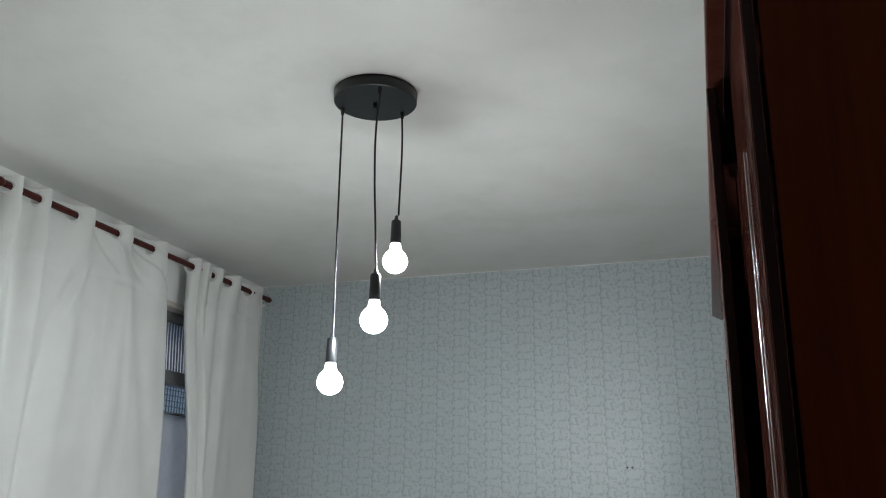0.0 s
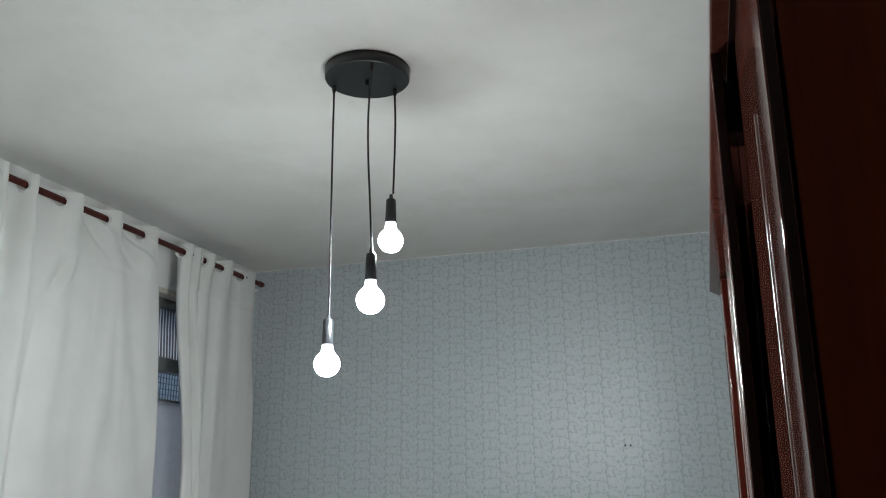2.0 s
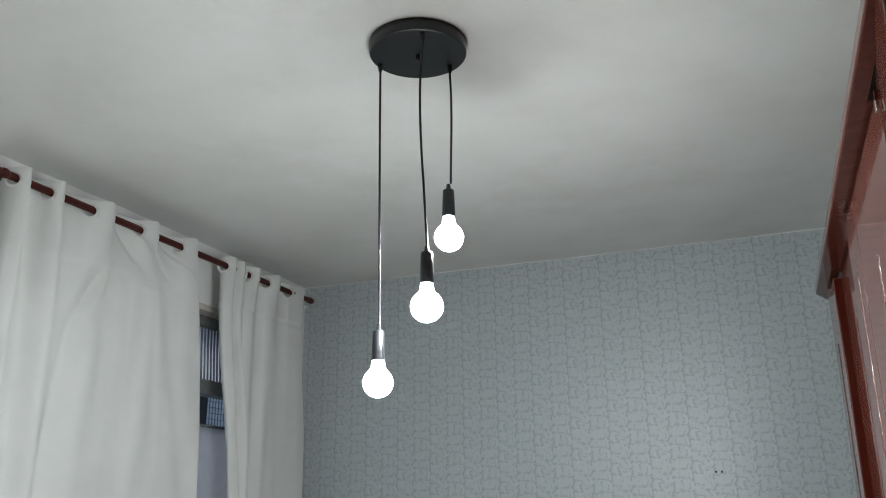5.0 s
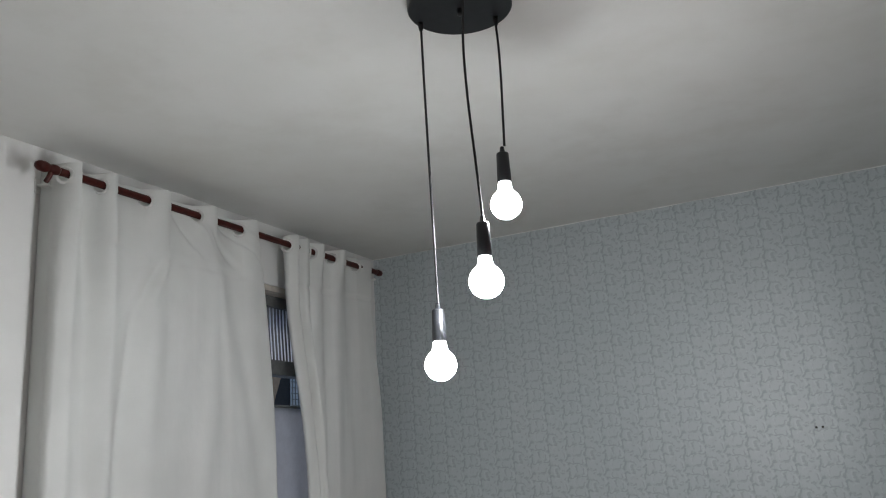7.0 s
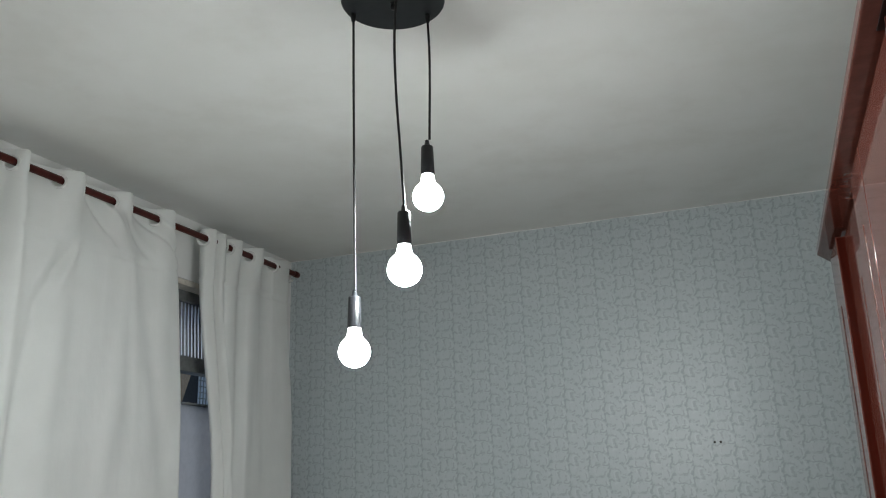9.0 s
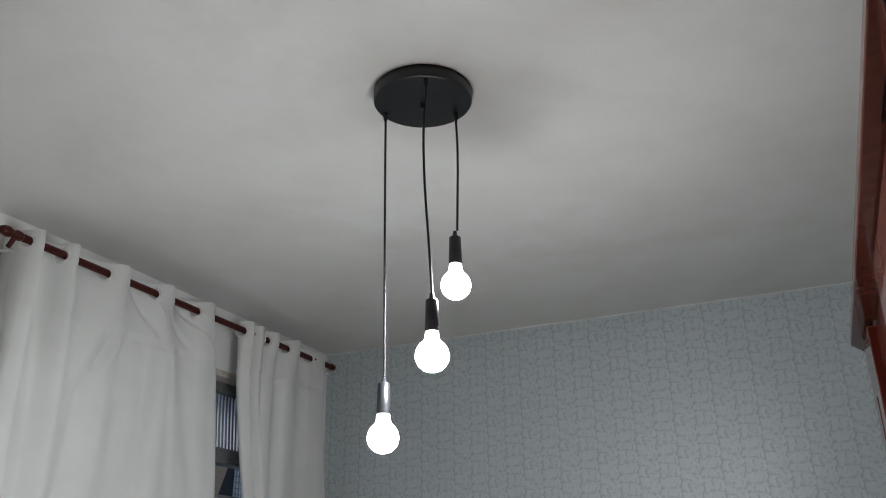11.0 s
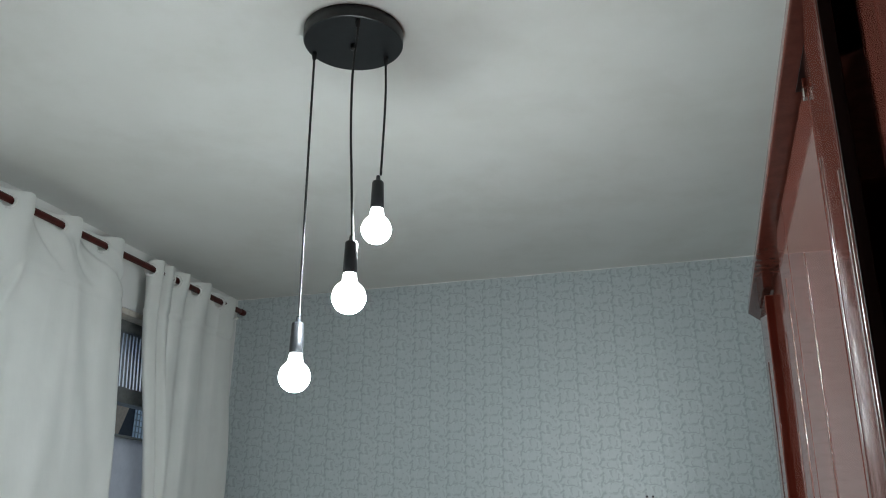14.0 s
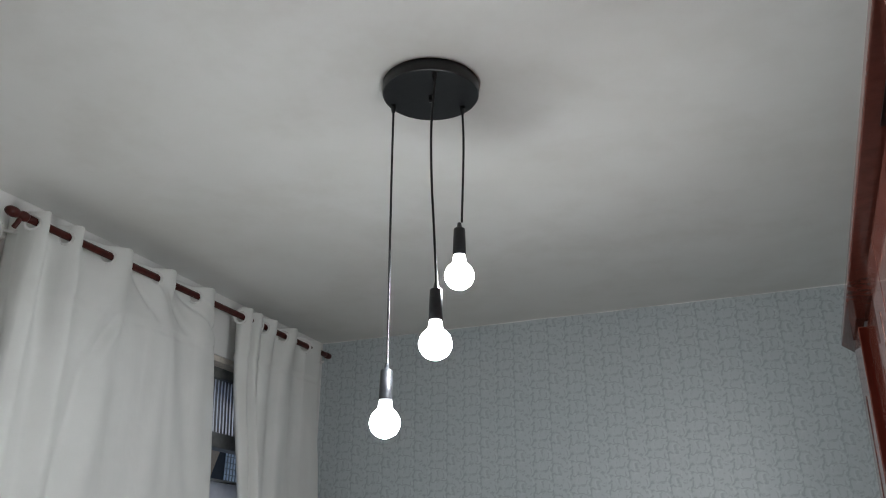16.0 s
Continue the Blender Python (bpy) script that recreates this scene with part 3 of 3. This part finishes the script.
def top_board():
    """Cornice board over the doors; its far front corner is cut off at a slant."""
    plan = [(0.973, S0 - 0.025), (0.973, 3.09), (1.018, 3.205), (1.01 + DEPTH, 3.205), (1.01 + DEPTH, S0 - 0.025)]
    bm = bmesh.new()
    lo = [bm.verts.new((c - W0.x, q - W0.y, WT)) for c, q in plan]
    hi = [bm.verts.new((c - W0.x, q - W0.y, WT + 0.024)) for c, q in plan]
    n = len(plan)
    for k in range(n):
        bm.faces.new((lo[k], lo[(k + 1) % n], hi[(k + 1) % n], hi[k]))
    bm.faces.new(lo)
    bm.faces.new(list(reversed(hi)))
    bmesh.ops.bevel(bm, geom=list(bm.edges), offset=0.003, segments=2, affect="EDGES", profile=0.5)
    return part("top_board", bm, M_WOOD, wardrobe, "overhanging top board")


top_board()
wd("side_panel", FACE + 0.0150, 1.01 + DEPTH, S0 + 0.002, S0 + 0.020, 0, WT, M_END, 0.0015, label="dark orange-brown stained end panel")
wd("side_panel", 1.06, 1.01 + DEPTH, S1 - 0.02, S1, 0, WT, M_WOOD_DARK)
wd("back_panel", 1.01 + DEPTH, 1.01 + DEPTH + 0.012, S0, S1, 0, WT, M_WOOD_DARK)
for q in (1.318, 2.13, 2.60):
    wd("divider", 1.055, 1.01 + DEPTH, q - 0.01, q + 0.01, 0.08, WT, M_WOOD_DARK)
# added dark strip: paints the shaded gap between doors and top board
wd("top_rail", FACE - 0.006, FACE + 0.030, S0 + 0.005, 1.74, WT - 0.0020, WT + 0.0005, M_SHADE, 0.0005, label="near-black strip painted as the shade over the doors")
wd("plinth", 1.03, 1.05, S0, S1, 0, 0.08, M_WOOD_DARK)
wd("bottom_board", 1.03, 1.01 + DEPTH, S0 + 0.02, S1 - 0.02, 0.08, 0.10, M_WOOD_DARK)


def door(c, s0, s1, z1, beads, label, thick=0.018, swing=0.0, edge=None, bevel=0.003):
    """Upright door hung at its far edge s1, swung open by some degrees, with thin glossy bead mouldings."""
    d = part("door", box((0, s0 - s1, 0.09), (thick, 0, z1), bevel, 3), M_WOOD, wardrobe, label)
    d.matrix_local = Matrix.Translation((c - W0.x, s1 - W0.y, 0)) @ pose(0, 0, 0, 0, 0, -swing)
    # on the two near doors the edge's shade is put into its colour
    if edge:
        part("door_edge", box((0.002, s0 - s1 - 0.0016, 0.095), (thick - 0.001, s0 - s1 + 0.001, z1 - 0.003), 0.0007), edge, d, "dark coloured door edge")
    for g, gz0, gz1 in beads:
        part("moulding", tube([(0.0026, g - s1, gz0), (0.0026, g - s1, gz1)], 0.0046, 32), M_BEAD, d, "thin glossy bead moulding")
    return d


door(FACE + 0.003, S0 - 0.004, 1.316, WT - 0.014, [(1.058, 0.25, 1.945)], "glossy brown closed door", thick=0.0135, swing=0.82, bevel=0.0012, edge=M_SHADE)
door(FACE, 1.326, 1.667, WT - 0.003, [(1.60, 0.25, 1.995), (1.352, 0.12, 1.87)], "glossy brown door standing slightly ajar", thick=0.016, swing=5.55, edge=M_SHADE)
door(FACE, 1.671, 2.170, WT - 0.014, [(1.942, 0.25, 1.975)], "glossy brown panelled door")
door(FACE, 2.174, 2.36, WT - 0.014, [(2.27, 0.25, 2.03)], "glossy brown narrow door")
door(1.026, 2.364, 2.90, WT - 0.014, [(2.47, 0.25, 2.05), (2.62, 0.25, 2.0)], "set-back door", thick=0.023)
door(FACE, 2.85, S1, WT - 0.012, [(2.97, 0.25, 2.0)], "glossy brown far door", thick=0.023, edge=M_RED)
wd("hinge", FACE - 0.005, FACE + 0.001, 1.675, 1.687, WT - 0.046, WT - 0.028, M_STEEL, 0.0012, label="small steel hinge")
wd("knuckle", FACE - 0.006, FACE + 0.001, 1.666, 1.671, WT - 0.034, WT - 0.018, M_WOOD, 0.0015, label="brown painted hinge knuckle")

# ---- small marks on the papered wall ----
for dx in (0.0, 0.021):
    hook = tagged(empty("wall_hook", pose(0.512 + dx, YF - 0.002, 1.694)), "small dark nail stuck in the papered wall", "nail", group="nails in the wall")
    part("shank", tube([(0, 0.004, 0), (0, -0.012, 0.001)], 0.0022, 8), M_NAIL, hook)
    part("head", tube([(0, -0.012, 0.001), (0, -0.0136, 0.001)], 0.0042, 10), M_NAIL, hook)

# ---- wallpaper strips ----
SEAMS = [XL + 0.002, -0.915, -0.505, -0.097, 0.313, 0.722, 1.13, XR - 0.002]


def paper(x0, x1, z0, z1, lift):
    """A strip of paper with a slightly wavering top edge."""
    bm = bmesh.new()
    n = 14
    front, back = [], []
    for i in range(n + 1):
        x = x0 + (x1 - x0) * i / n
        zt = z1 - (0.003 + 0.003 * noise.noise((x * 7, 1.0, 0)) if z1 > 2.5 else 0)
        for lst, y in ((front, YF - 0.0008 - lift), (back, YF + 0.001)):
            lst.append((bm.verts.new((x, y, z0)), bm.verts.new((x, y, zt))))
    for a, b, c, d in zip(front, front[1:], back, back[1:]):
        bm.faces.new((a[0], b[0], b[1], a[1]))
        bm.faces.new((a[1], b[1], d[1], c[1]))
        bm.faces.new((a[0], c[0], d[0], b[0]))
    bm.faces.new((front[0][0], front[0][1], back[0][1], back[0][0]))
    bm.faces.new((front[-1][0], back[-1][0], back[-1][1], front[-1][1]))
    return bm


for i, (a, b) in enumerate(zip(SEAMS, SEAMS[1:])):
    if i == 4:
        part("wallpaper_strip", paper(a + 0.0001, b - 0.0001, 1.7642, H, 0.0), M_PAPER, wall_far)
        part("wallpaper_strip", paper(a + 0.0001, b - 0.0001, 0.0, 1.7640, 0.0006), M_PAPER, wall_far)
    else:
        part("wallpaper_strip", paper(a + 0.0001, b - 0.0001, 0.0, H, 0.0003 * (i % 2)), M_PAPER, wall_far)
